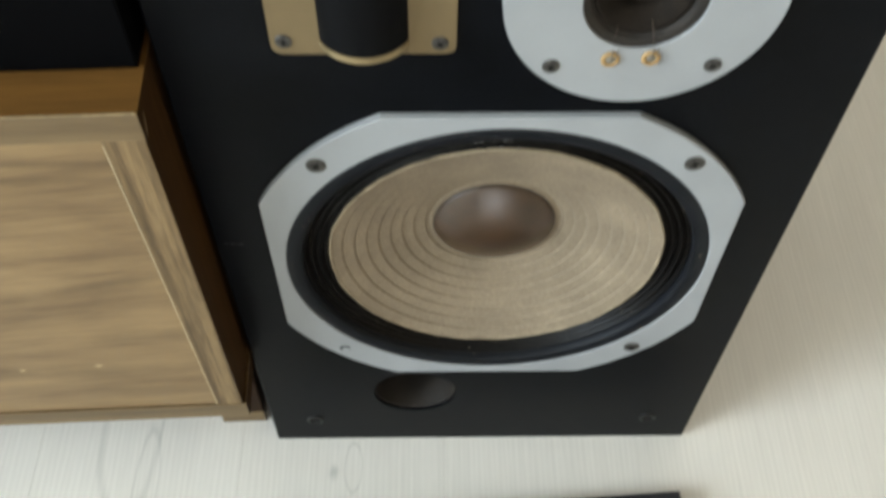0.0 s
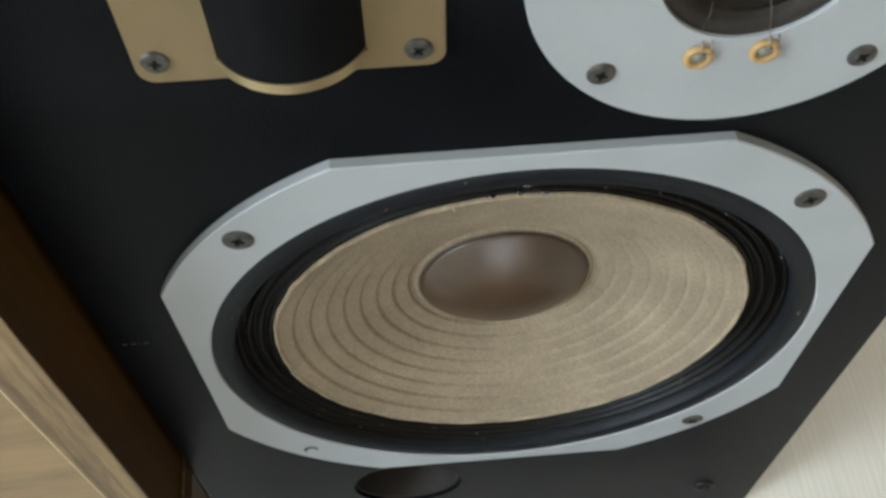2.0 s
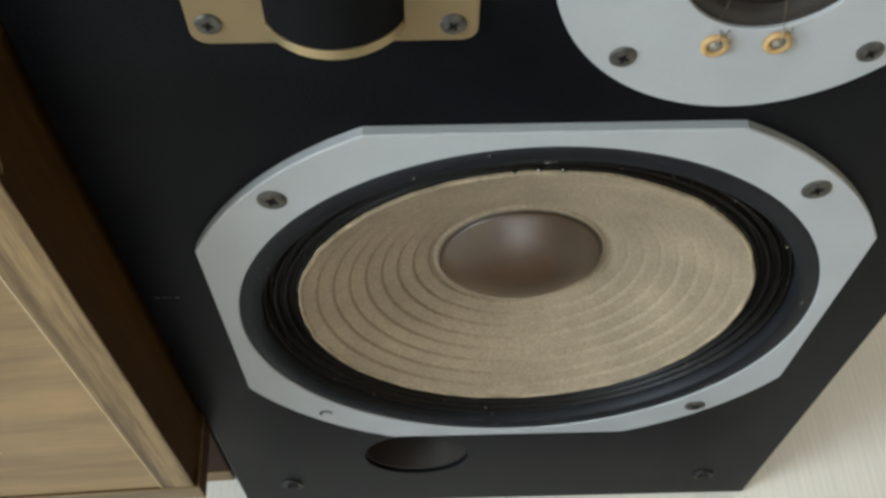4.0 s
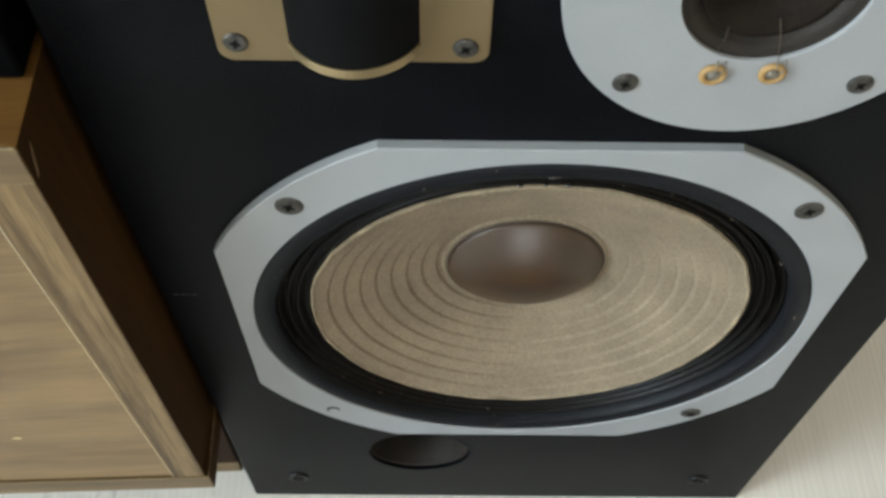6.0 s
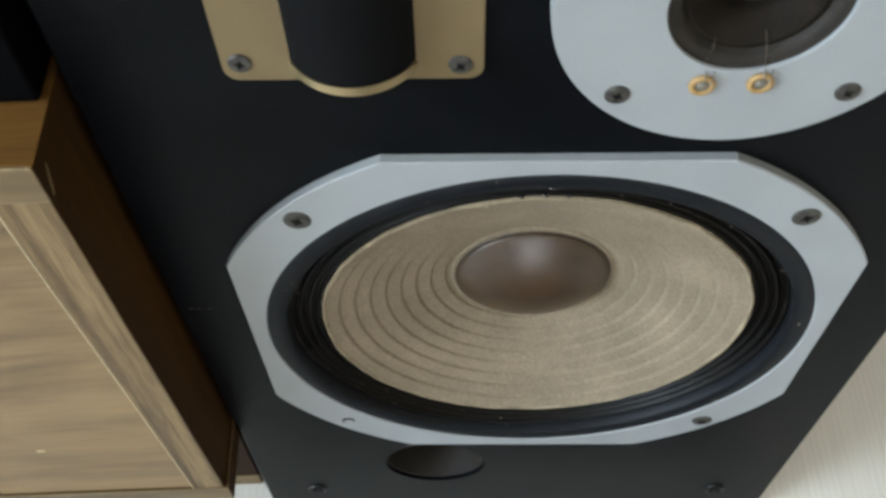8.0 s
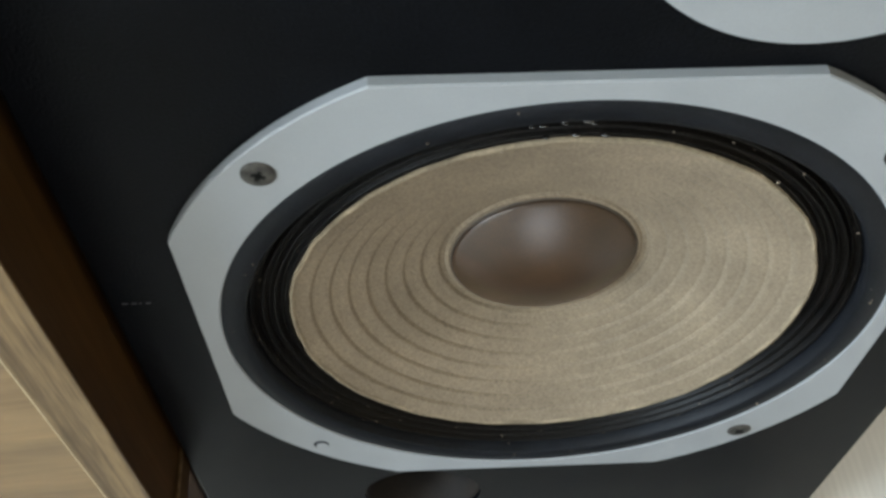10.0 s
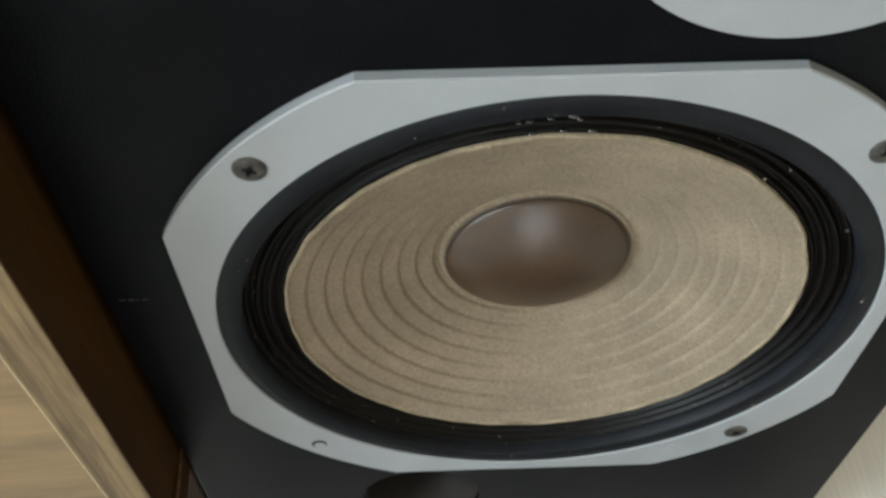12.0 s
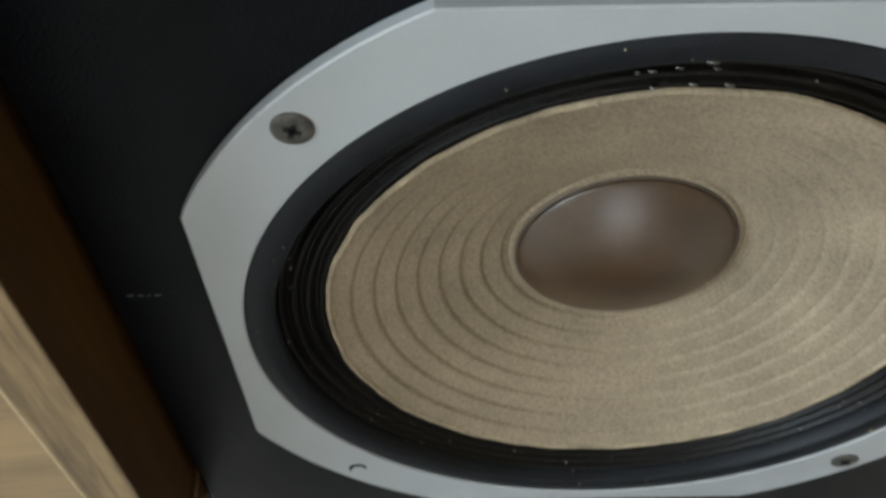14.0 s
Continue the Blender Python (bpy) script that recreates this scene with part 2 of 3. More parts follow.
WHITE = material("white_frame", (0.8, 0.8, 0.78), 0.4, vary=0.03, scale=10)
SKIRT = material("white_skirting", (0.7, 0.68, 0.63), 0.45, vary=0.04, scale=10)
GLASS = bpy.data.materials.new("clear_glass")
GLASS.use_nodes = True
_g = GLASS.node_tree.nodes["Principled BSDF"]
_g.inputs["Transmission Weight"].default_value, _g.inputs["Roughness"].default_value = 1.0, 0.0



def grain_figure(m, marks):
    """Dark growth figures in a board's grain: (x, z, half length, half width, slope in degrees, amount)."""
    t = m.node_tree
    b = t.nodes["Principled BSDF"]
    out = b.inputs["Base Color"].links[0].from_socket
    co = t.nodes.new("ShaderNodeTexCoord")
    wob = t.nodes.new("ShaderNodeTexNoise")
    wob.inputs["Scale"].default_value, wob.inputs["Detail"].default_value = 26.0, 4.0
    t.links.new(co.outputs["Object"], wob.inputs["Vector"])
    for x, z, hl, hw, slope, amount in marks:
        sh = t.nodes.new("ShaderNodeVectorMath")
        sh.operation = "SUBTRACT"
        sh.inputs[1].default_value = (x, 0, z)
        t.links.new(co.outputs["Object"], sh.inputs[0])
        ro = t.nodes.new("ShaderNodeVectorRotate")
        ro.rotation_type = "Y_AXIS"
        ro.inputs["Angle"].default_value = radians(slope)
        t.links.new(sh.outputs[0], ro.inputs["Vector"])
        sq = t.nodes.new("ShaderNodeVectorMath")
        sq.operation = "MULTIPLY"
        sq.inputs[1].default_value = (1 / hl, 0, 1 / hw)
        t.links.new(ro.outputs[0], sq.inputs[0])
        ln = t.nodes.new("ShaderNodeVectorMath")
        ln.operation = "LENGTH"
        t.links.new(sq.outputs[0], ln.inputs[0])
        ad = t.nodes.new("ShaderNodeMath")
        ad.operation = "MULTIPLY_ADD"
        ad.inputs[1].default_value = 1.1
        t.links.new(wob.outputs[0], ad.inputs[0])
        t.links.new(ln.outputs["Value"], ad.inputs[2])
        rg = t.nodes.new("ShaderNodeMapRange")
        rg.interpolation_type = "SMOOTHSTEP"
        rg.inputs[1].default_value, rg.inputs[2].default_value = 0.55, 1.6
        rg.inputs[3].default_value, rg.inputs[4].default_value = amount, 1.0
        t.links.new(ad.outputs[0], rg.inputs[0])
        sc = t.nodes.new("ShaderNodeVectorMath")
        sc.operation = "SCALE"
        t.links.new(out, sc.inputs[0])
        t.links.new(rg.outputs[0], sc.inputs["Scale"])
        out = sc.outputs[0]
    t.links.new(out, b.inputs["Base Color"])


grain_figure(WOOD_X, [(-0.10, 0.4690, 0.130, 0.0055, -1.5, 0.60), (-0.11, 0.4545, 0.130, 0.0060, -0.5, 0.62), (-0.058, 0.3470, 0.070, 0.0075, 10.5, 0.62),
                      (-0.13, 0.3300, 0.045, 0.0080, 8.0, 0.74), (-0.040, 0.2780, 0.085, 0.0130, 7.0, 0.72), (-0.16, 0.2300, 0.190, 0.0140, -0.5, 0.70),
                      (-0.14, 0.4050, 0.060, 0.0070, -3.0, 0.80), (-0.20, 0.2900, 0.070, 0.0100, 5.0, 0.76), (-0.07, 0.1950, 0.090, 0.0100, -2.0, 0.78)])

# ---- mesh helpers ----


def part(name, bm, mat, parent=None, label="", smooth=False, at=None):
    """Links a bmesh as one mesh object, under a thing or a part."""
    me = bpy.data.meshes.new(name)
    bmesh.ops.recalc_face_normals(bm, faces=bm.faces)
    bm.to_mesh(me)
    bm.free()
    for m in (mat if isinstance(mat, (list, tuple)) else [mat]):
        me.materials.append(m)
    if smooth:
        me.shade_smooth()
    ob = new(name, me)
    if parent:
        ob.parent = parent
    if at is not None:
        ob.matrix_basis = at
    if label:
        ob["label"] = label
    return ob


def box(x0, x1, y0, y1, z0, z1, bevel=0.0, seg=2, bm=None):
    bm = bm or bmesh.new()
    made = bmesh.ops.create_cube(bm, size=1.0)["verts"]
    for v in made:
        v.co = Vector((x0 + (v.co.x + 0.5) * (x1 - x0), y0 + (v.co.y + 0.5) * (y1 - y0), z0 + (v.co.z + 0.5) * (z1 - z0)))
    if bevel:
        es = {e for v in made for e in v.link_edges}
        bmesh.ops.bevel(bm, geom=list(es), offset=bevel, segments=seg, affect="EDGES", profile=0.5)
    return bm


def lathe(profile, n=96, bm=None, close=False):
    """Turns (radius, y) pairs round the y axis."""
    bm = bm or bmesh.new()
    rings = []
    for r, y in profile:
        if r < 1e-6:
            rings.append([bm.verts.new((0, y, 0))])
        else:
            rings.append([bm.verts.new((r * math.cos(2 * math.pi * k / n), y, r * math.sin(2 * math.pi * k / n))) for k in range(n)])
    pairs = list(zip(rings, rings[1:]))
    if close:
        pairs.append((rings[-1], rings[0]))
    for a, b in pairs:
        for k in range(n):
            q = (k + 1) % n
            if len(a) == 1 and len(b) == 1:
                continue
            if len(a) == 1:
                bm.faces.new((a[0], b[k], b[q]))
            elif len(b) == 1:
                bm.faces.new((a[k], b[0], a[q]))
            else:
                bm.faces.new((a[k], b[k], b[q], a[q]))
    return bm


def plate(outline, hole, y_front, y_back, bevel=0.0006):
    """A flat plate in the xz plane: an outline and a hole of the same number of points."""
    bm = bmesh.new()
    n = len(outline)

    def grow(pts, d):
        return [(x * (1 + d / math.hypot(x, z)), z * (1 + d / math.hypot(x, z))) for x, z in pts]
    rows = [(hole, y_back), (grow(hole, 0), y_front + bevel), (grow(hole, bevel), y_front),
            (grow(outline, -bevel), y_front), (outline, y_front + bevel), (outline, y_back)]
    rings = [[bm.verts.new((x, y, z)) for x, z in pts] for pts, y in rows]
    for a, b in zip(rings, rings[1:]):
        for k in range(n):
            q = (k + 1) % n
            bm.faces.new((a[k], b[k], b[q], a[q]))
    return bm


def circle(r, n=96, cx=0.0, cz=0.0):
    return [(cx + r * math.cos(2 * math.pi * k / n), cz + r * math.sin(2 * math.pi * k / n)) for k in range(n)]


def screw(radius, parent, x, y, z, turn, label=""):
    """A pan-head cross screw that looks towards -y."""
    R = radius
    bm = lathe([(R * 1.02, 0.0006), (R * 1.0, -0.0004), (R * 0.90, -0.0009), (R * 0.62, -0.0012), (R * 0.3, -0.0013),
                (R * 0.22, -0.0007), (0, -0.0006)], 28)
    # raised dark bars painted as the shade inside the cross recess
    for ang in (0, 90):
        s = bmesh.new()
        box(-R * 0.42, R * 0.42, -0.00145, -0.0008, -R * 0.13, R * 0.13, bm=s)
        bmesh.ops.transform(s, matrix=pose(0, 0, 0, 0, ang, 0), verts=s.verts)
        me = bpy.data.meshes.new("tmp")
        s.to_mesh(me)
        s.free()
        first = len(bm.faces)
        bm.from_mesh(me)
        bm.faces.ensure_lookup_table()
        for f in bm.faces[first:]:
            f.material_index = 1
        bpy.data.meshes.remove(me)
    return part("screw", bm, [STEEL, SLOT_SHADE], parent, label, at=pose(x, y, z, 0, turn, 0))


def tube(points, r, n=8):
    bm = bmesh.new()
    pts = [Vector(p) for p in points]
    rings = []
    for i, p in enumerate(pts):
        d = (pts[min(i + 1, len(pts) - 1)] - pts[max(i - 1, 0)]).normalized()
        a = d.cross(Vector((0.3, 0.2, 0.9))).normalized()
        b = d.cross(a)
        rings.append([bm.verts.new(p + r * (math.cos(2 * math.pi * k / n) * a + math.sin(2 * math.pi * k / n) * b)) for k in range(n)])
    for a, b in zip(rings, rings[1:]):
        for k in range(n):
            bm.faces.new((a[k], b[k], b[(k + 1) % n], a[(k + 1) % n]))
    bm.faces.new(rings[0])
    bm.faces.new(rings[-1])
    return bm


# ---- the room ----
# walls and ceiling are unseen; their tones and distances set the bounce light
X0, X1, Y0, Y1, ZC = -3.2, 1.8, -2.1, 0.85, 2.45


def structure(name, bm, mat, label):
    return tagged(part(name, bm, mat), label, name.split("_")[0], kind="structure")


structure("wall_north", box(X0 - 0.12, X1 + 0.12, Y1, Y1 + 0.12, -0.05, ZC), WALL, "plain beige painted plaster wall behind the loudspeaker")
# out-of-view wall, coloured ochre to throw warm light onto the cone
structure("wall_east", box(X1, X1 + 0.12, Y0, Y1, -0.05, ZC), BOUNCE_OCHRE, "unseen side wall, ochre to bounce warm light")
VY0, VY1, VZ0, VZ1 = -2.07, -0.67, 0.77, 2.37
ww = bmesh.new()
for a in ((Y0, VY0, -0.05, ZC), (VY1, Y1, -0.05, ZC), (VY0, VY1, -0.05, VZ0), (VY0, VY1, VZ1, ZC)):
    box(X0 - 0.12, X0, a[0], a[1], a[2], a[3], bm=ww)
structure("wall_west", ww, WALL, "beige painted plaster side wall with a window opening")
side_win = tagged(new("window_2"), "white framed two-pane window in the plaster side wall", "window", kind="structure")
sf = bmesh.new()
for a in ((VY0, VY0 + 0.05, VZ0, VZ1), (VY1 - 0.05, VY1, VZ0, VZ1), (VY0 + 0.05, VY1 - 0.05, VZ0, VZ0 + 0.05),
          (VY0 + 0.05, VY1 - 0.05, VZ1 - 0.05, VZ1), (-1.40, -1.34, VZ0 + 0.05, VZ1 - 0.05)):
    box(X0 - 0.09, X0 - 0.04, a[0], a[1], a[2], a[3], 0.004, bm=sf)
part("window_frame", sf, WHITE, side_win)
for a, b in ((VY0 + 0.05, -1.40), (-1.34, VY1 - 0.05)):
    pane = part("pane", box(X0 - 0.068, X0 - 0.062, a, b, VZ0 + 0.05, VZ1 - 0.05), GLASS, side_win)
    pane.visible_shadow = False
part("window_sill", box(X0 - 0.04, X0 + 0.08, VY0 - 0.04, VY1 + 0.04, VZ0 - 0.03, VZ0, 0.004), WHITE, side_win)
structure("ceiling", box(X0 - 0.12, X1 + 0.12, Y0 - 0.12, Y1 + 0.12, ZC, ZC + 0.1), CEIL, "plain white painted ceiling")
# unseen window, narrowed and lowered to put a highlight on the dust cap
WX0, WX1, WZ0, WZ1 = -0.25, 0.35, 0.03, 0.86
sw = bmesh.new()
for a in ((X0 - 0.12, WX0, -0.05, ZC), (WX1, X1 + 0.12, -0.05, ZC), (WX0, WX1, -0.05, WZ0), (WX0, WX1, WZ1, ZC)):
    box(a[0], a[1], Y0 - 0.12, Y0, a[2], a[3], bm=sw)
structure("wall_south", sw, WALL, "beige painted plaster wall with a window opening")
win = tagged(new("window_1"), "unseen white framed window, made narrow and low to place the cap highlight", "window", kind="structure")
fr = bmesh.new()
for a in ((WX0, WX0 + 0.05, WZ0, WZ1), (WX1 - 0.05, WX1, WZ0, WZ1), (WX0 + 0.05, WX1 - 0.05, WZ0, WZ0 + 0.05),
          (WX0 + 0.05, WX1 - 0.05, WZ1 - 0.05, WZ1)):
    box(a[0], a[1], Y0 - 0.09, Y0 - 0.04, a[2], a[3], 0.004, bm=fr)
part("window_frame", fr, WHITE, win)
pane = part("pane", box(WX0 + 0.05, WX1 - 0.05, Y0 - 0.068, Y0 - 0.062, WZ0 + 0.05, WZ1 - 0.05), GLASS, win)
pane.visible_shadow = False
part("window_sill", box(WX0 - 0.04, WX1 + 0.04, Y0 - 0.04, Y0 + 0.06, WZ0 - 0.03, WZ0, 0.004), WHITE, win)

# ---- the loudspeaker ----
W, H, D = 0.39, 0.67, 0.36
WCX, WCZ = -0.0009, 0.3033
MCX, MCZ = 0.0622, 0.5468
PCX, PCZ = -0.0618, 0.0985
spk = tagged(new("loudspeaker"), "large black floor-standing three-way loudspeaker without its grille on pale laminate floor", "loudspeaker")

# enclosure: a front board with three round openings, and the sides, top, bottom and back behind it
fb = bmesh.new()
edges = []


def loop(pts):
    vs = [fb.verts.new((x, 0, z)) for x, z in pts]
    for a, b in zip(vs, vs[1:] + vs[:1]):
        edges.append(fb.edges.new((a, b)))
    return vs


B = 0.0015
rect = loop([(-W / 2 + B, B), (W / 2 - B, B), (W / 2 - B, H - B), (-W / 2 + B, H - B)])
holes = [loop(circle(0.149, 72, WCX, WCZ)), loop(circle(0.036, 48, MCX, MCZ)), loop(circle(0.0362, 48, PCX, PCZ))]
bmesh.ops.triangle_fill(fb, edges=edges, use_beauty=True, normal=(0, -1, 0))
for hv in holes:
    back = [fb.verts.new((v.co.x, 0.018, v.co.z)) for v in hv]
    for k in range(len(hv)):
        q = (k + 1) % len(hv)
        fb.faces.new((hv[k], hv[q], back[q], back[k]))
outer = [fb.verts.new((x, B, z)) for x, z in ((-W / 2, 0), (W / 2, 0), (W / 2, H), (-W / 2, H))]
rear = [fb.verts.new((v.co.x, 0.022, v.co.z)) for v in outer]
for a, b in ((rect, outer), (outer, rear)):
    for k in range(4):
        fb.faces.new((a[k], a[(k + 1) % 4], b[(k + 1) % 4], b[k]))
baffle = part("baffle", fb, BAFFLE, spk, "black vinyl-covered front board")
body = bmesh.new()
box(-W / 2, -W / 2 + 0.02, 0.022, D, 0, H, bm=body)
box(W / 2 - 0.02, W / 2, 0.022, D, 0, H, bm=body)
box(-W / 2 + 0.02, W / 2 - 0.02, 0.022, D, 0, 0.02, bm=body)
box(-W / 2 + 0.02, W / 2 - 0.02, 0.022, D, H - 0.02, H, bm=body)
box(-W / 2 + 0.02, W / 2 - 0.02, D - 0.02, D, 0.02, H - 0.02, bm=body)
part("enclosure", body, WALNUT_VINYL, spk, "dark woodgrain vinyl enclosure")


# woofer frame: a disc cut by four straight sides
def cut_disc(h, a, n_arc=34, n_line=24):
    R, pts = math.hypot(h, a), []
    t0 = math.atan2(a, h)
    for quarter in range(4):
        base = quarter * math.pi / 2
        for k in range(n_arc):
            ang = base + t0 + (math.pi / 2 - 2 * t0) * k / n_arc
            pts.append((R * math.cos(ang), R * math.sin(ang)))
        e = base + math.pi / 2 - t0
        p, q = (R * math.cos(e), R * math.sin(e)), (R * math.cos(e + 2 * t0), R * math.sin(e + 2 * t0))
        for k in range(n_line):
            f = k / n_line
            pts.append((p[0] + f * (q[0] - p[0]), p[1] + f * (q[1] - p[1])))
    return pts


WT = 0.0048
rim = cut_disc(0.1567, 0.0752)
inner = [(0.1474 * x / math.hypot(x, z), 0.1474 * z / math.hypot(x, z)) for x, z in rim]
woofer = part("woofer_frame", plate(rim, inner, -WT, 0.0), ALU, spk, "pale grey painted metal frame with four straight sides", at=pose(WCX, 0, WCZ))
part("gasket", lathe([(0.1473, 0.004), (0.1473, -0.0038), (0.1466, -0.0043), (0.1376, -0.0042), (0.1366, -0.0034), (0.1366, 0.004)], 120), GASKET, woofer, "dark grey gasket ring", smooth=True)
roll = []
for k in range(61):
    f = k / 60
    r = 0.1368 - f * (0.1368 - 0.1158)
    roll.append((r, 0.0035 + 0.004 * f - 0.0015 * math.sin(f * 4 * 2 * math.pi) * (1 - 0.2 * f)))
part("surround", lathe(roll, 144), SURROUND, woofer, "glossy black corrugated cloth surround", smooth=True)
# ribbed cone
cone = []
NR, RO, RI = 8.7, 0.1175, 0.0440
for k in range(241):
    f = k / 240
    r = RO + f * (RI - RO)
    depth = 0.0045 + 0.0345 * f ** 0.92
    ph = ((f - 0.02) * NR) % 1.0
    step = (ph / 0.80 if ph < 0.80 else (1 - ph) / 0.20) if 0.02 < f < 0.97 else 0.0
    groove = math.exp(-((ph - 0.88) / 0.10) ** 2) if 0.02 < f < 0.97 else 0.0
    cone.append((r, depth - 0.0009 * step + 0.0007 * groove))
cone.insert(0, (RO + 0.0004, 0.0062))
cb = lathe(cone, 180)
for v in cb.verts:
    v.co.y += 0.00022 * noise.noise(v.co * 60) + 0.00010 * noise.noise(v.co * 190)
part("cone", cb, CONE, woofer, "tan paper cone with concentric ribs", smooth=True)
# worn, uneven outer edge of the cone
EDGE = material("worn_paper", (0.205, 0.163, 0.108), 0.9, vary=0.32, scale=60, bump=0.0003, bump_scale=700, fine=0.2, spec=0.2)
eg = lathe([(RO + 0.0010, 0.0056), (RO + 0.0004, 0.0042), (RO - 0.0006, 0.0043), (RO - 0.0014, 0.0056)], 240)
for v in eg.verts:
    a = math.atan2(v.co.z, v.co.x)
    j = noise.noise(Vector((math.cos(a) * 9, math.sin(a) * 9, 1.7))) + 0.6 * noise.noise(Vector((math.cos(a) * 34, math.sin(a) * 34, 5.1)))
    k = 1 + 0.0060 * j
    v.co.x *= k
    v.co.z *= k
part("cone_edge", eg, EDGE, woofer, "worn yellowish cone edge", smooth=True)
CR, CHT = 0.0434, 0.0138
SR = (CR ** 2 + CHT ** 2) / (2 * CHT)
cap = [(0.0435, 0.0390), (0.0435, 0.0352), (0.0435, 0.0349)]
for k in range(25):
    r = CR * (1 - k / 24)
    cap.append((r, 0.0347 - CHT + SR - math.sqrt(SR ** 2 - r ** 2)))
part("dust_cap", lathe(cap, 96), CAP, woofer, "brown domed dust cap", smooth=True)
part("cone_neck", lathe([(0.0478, 0.0378), (0.0462, 0.0366), (0.0448, 0.0361), (0.0446, 0.0368), (0.0446, 0.0400)], 96), CONE, woofer, smooth=True)
part("glue_ring", lathe([(0.0449, 0.0364), (0.0446, 0.0357), (0.0440, 0.0354), (0.0435, 0.0358)], 96), GLUE, woofer, "thin bead of brown glue", smooth=True)
# dust and lint caught on the surround and its gasket
du = bmesh.new()
rd = random.Random(11)
for _ in range(70):
    a, r, sz = rd.uniform(0, 2 * math.pi), rd.uniform(0.118, 0.1445), rd.uniform(0.00018, 0.0005)
    y = -0.0044 if r > 0.1378 else 0.0012
    m = Matrix.Translation((r * math.cos(a), y, r * math.sin(a))) @ Euler((rd.random() * 3, rd.random() * 3, rd.random() * 3)).to_matrix().to_4x4() @ Matrix.Diagonal((sz, sz * 0.5, sz * rd.uniform(0.7, 2.2), 1))
    bmesh.ops.create_icosphere(du, subdivisions=1, radius=1.0, matrix=m)
part("dust", du, DUST, woofer, "pale dust specks")["kind"] = "stuff"
# beads added as window glints on upper corrugations and the gasket's inner edge
for dx, dy, dz, sx, sz in ((-0.0025, 0.0030, 0.1225, 0.0015, 0.0009), (0.0080, 0.0030, 0.1220, 0.0018, 0.0010), (-0.0075, 0.0030, 0.1290, 0.0014, 0.0008),
                           (0.0030, 0.0030, 0.1285, 0.0013, 0.0007), (-0.0010, -0.0036, 0.1368, 0.0022, 0.0009), (-0.0150, 0.0030, 0.1278, 0.0016, 0.0008), (-0.0190, 0.0032, 0.1272, 0.0012, 0.0007),
                           (-0.0135, 0.0030, 0.1215, 0.0014, 0.0007)):
    vd = bmesh.new()
    bmesh.ops.create_icosphere(vd, subdivisions=2, radius=1.0, matrix=Matrix.Translation((dx, dy, dz)) @ Matrix.Diagonal((sx, 0.0010, sz, 1)))
    part("glint_bead", vd, GLINT, woofer, "glossy bead added as a window glint", smooth=True)
# basket behind
part("basket", lathe([(0.1472, 0.0045), (0.143, 0.02), (0.08, 0.075), (0.05, 0.1), (0.0, 0.1)], 72), PORT, woofer, smooth=True)
for sx, sz, trn in ((-0.1160, 0.1152, 20), (0.1151, 0.1156, 65), (0.1148, -0.1153, 40)):
    screw(0.0064, woofer, sx, -WT, sz, trn)
# empty screw hole: its shade and lit lower edge painted as two flat discs
hole = part("hole_shade", lathe([(0.0042, 0.0), (0.0042, -0.0002), (0.0, -0.0002)], 24), GASKET, woofer, "dark disc painted as the empty screw hole's shade", at=pose(-0.1154, -WT, -0.1147))
part("hole_lit_edge", lathe([(0.0032, 0.0), (0.0031, -0.0005), (0.0022, -0.0004), (0.0, -0.0004)], 20), ALU, hole, "pale disc painted as the hole's lit lower edge", at=pose(0.0004, 0, -0.0010))

# midrange
mid = part("midrange_frame", plate(circle(0.0724, 96), circle(0.0322, 96), -0.0055, 0.0, 0.0003), ALU, spk, "round pale grey painted metal frame", at=pose(MCX, 0, MCZ))
part("surround", lathe([(0.0323, -0.0040), (0.0316, -0.0034), (0.0305, -0.0034), (0.0285, -0.0030), (0.0270, -0.0018), (0.0262, 0.0006), (0.0256, 0.0008)], 72), RING, mid, "dark rolled surround", smooth=True)
part("cone", lathe([(0.0257, 0.0007), (0.0252, -0.0006), (0.0235, 0.0000), (0.0190, 0.0030), (0.0155, 0.0062), (0.0136, 0.0085), (0.0128, 0.0140), (0.0100, 0.0150), (0.0085, 0.0140)], 72), MIDCONE, mid, "dark paper cone", smooth=True)
part("dust_cap", lathe([(0.0088, 0.0140), (0.0088, 0.0085), (0.0080, 0.0058), (0.0060, 0.0036), (0.0030, 0.0026), (0, 0.0024)], 48), MIDCAP, mid, "brown dome", smooth=True)
part("back_can", lathe([(0.0355, 0.001), (0.035, 0.03), (0.02, 0.05), (0, 0.05)], 48), PORT, mid, smooth=True)
for sx, sz, trn in ((-0.0443, -0.0444, 15), (0.0430, -0.0439, 50), (-0.0436, 0.0436, 70), (0.0430, 0.0436, 30)):
    screw(0.0049, mid, sx, -0.0055, sz, trn)
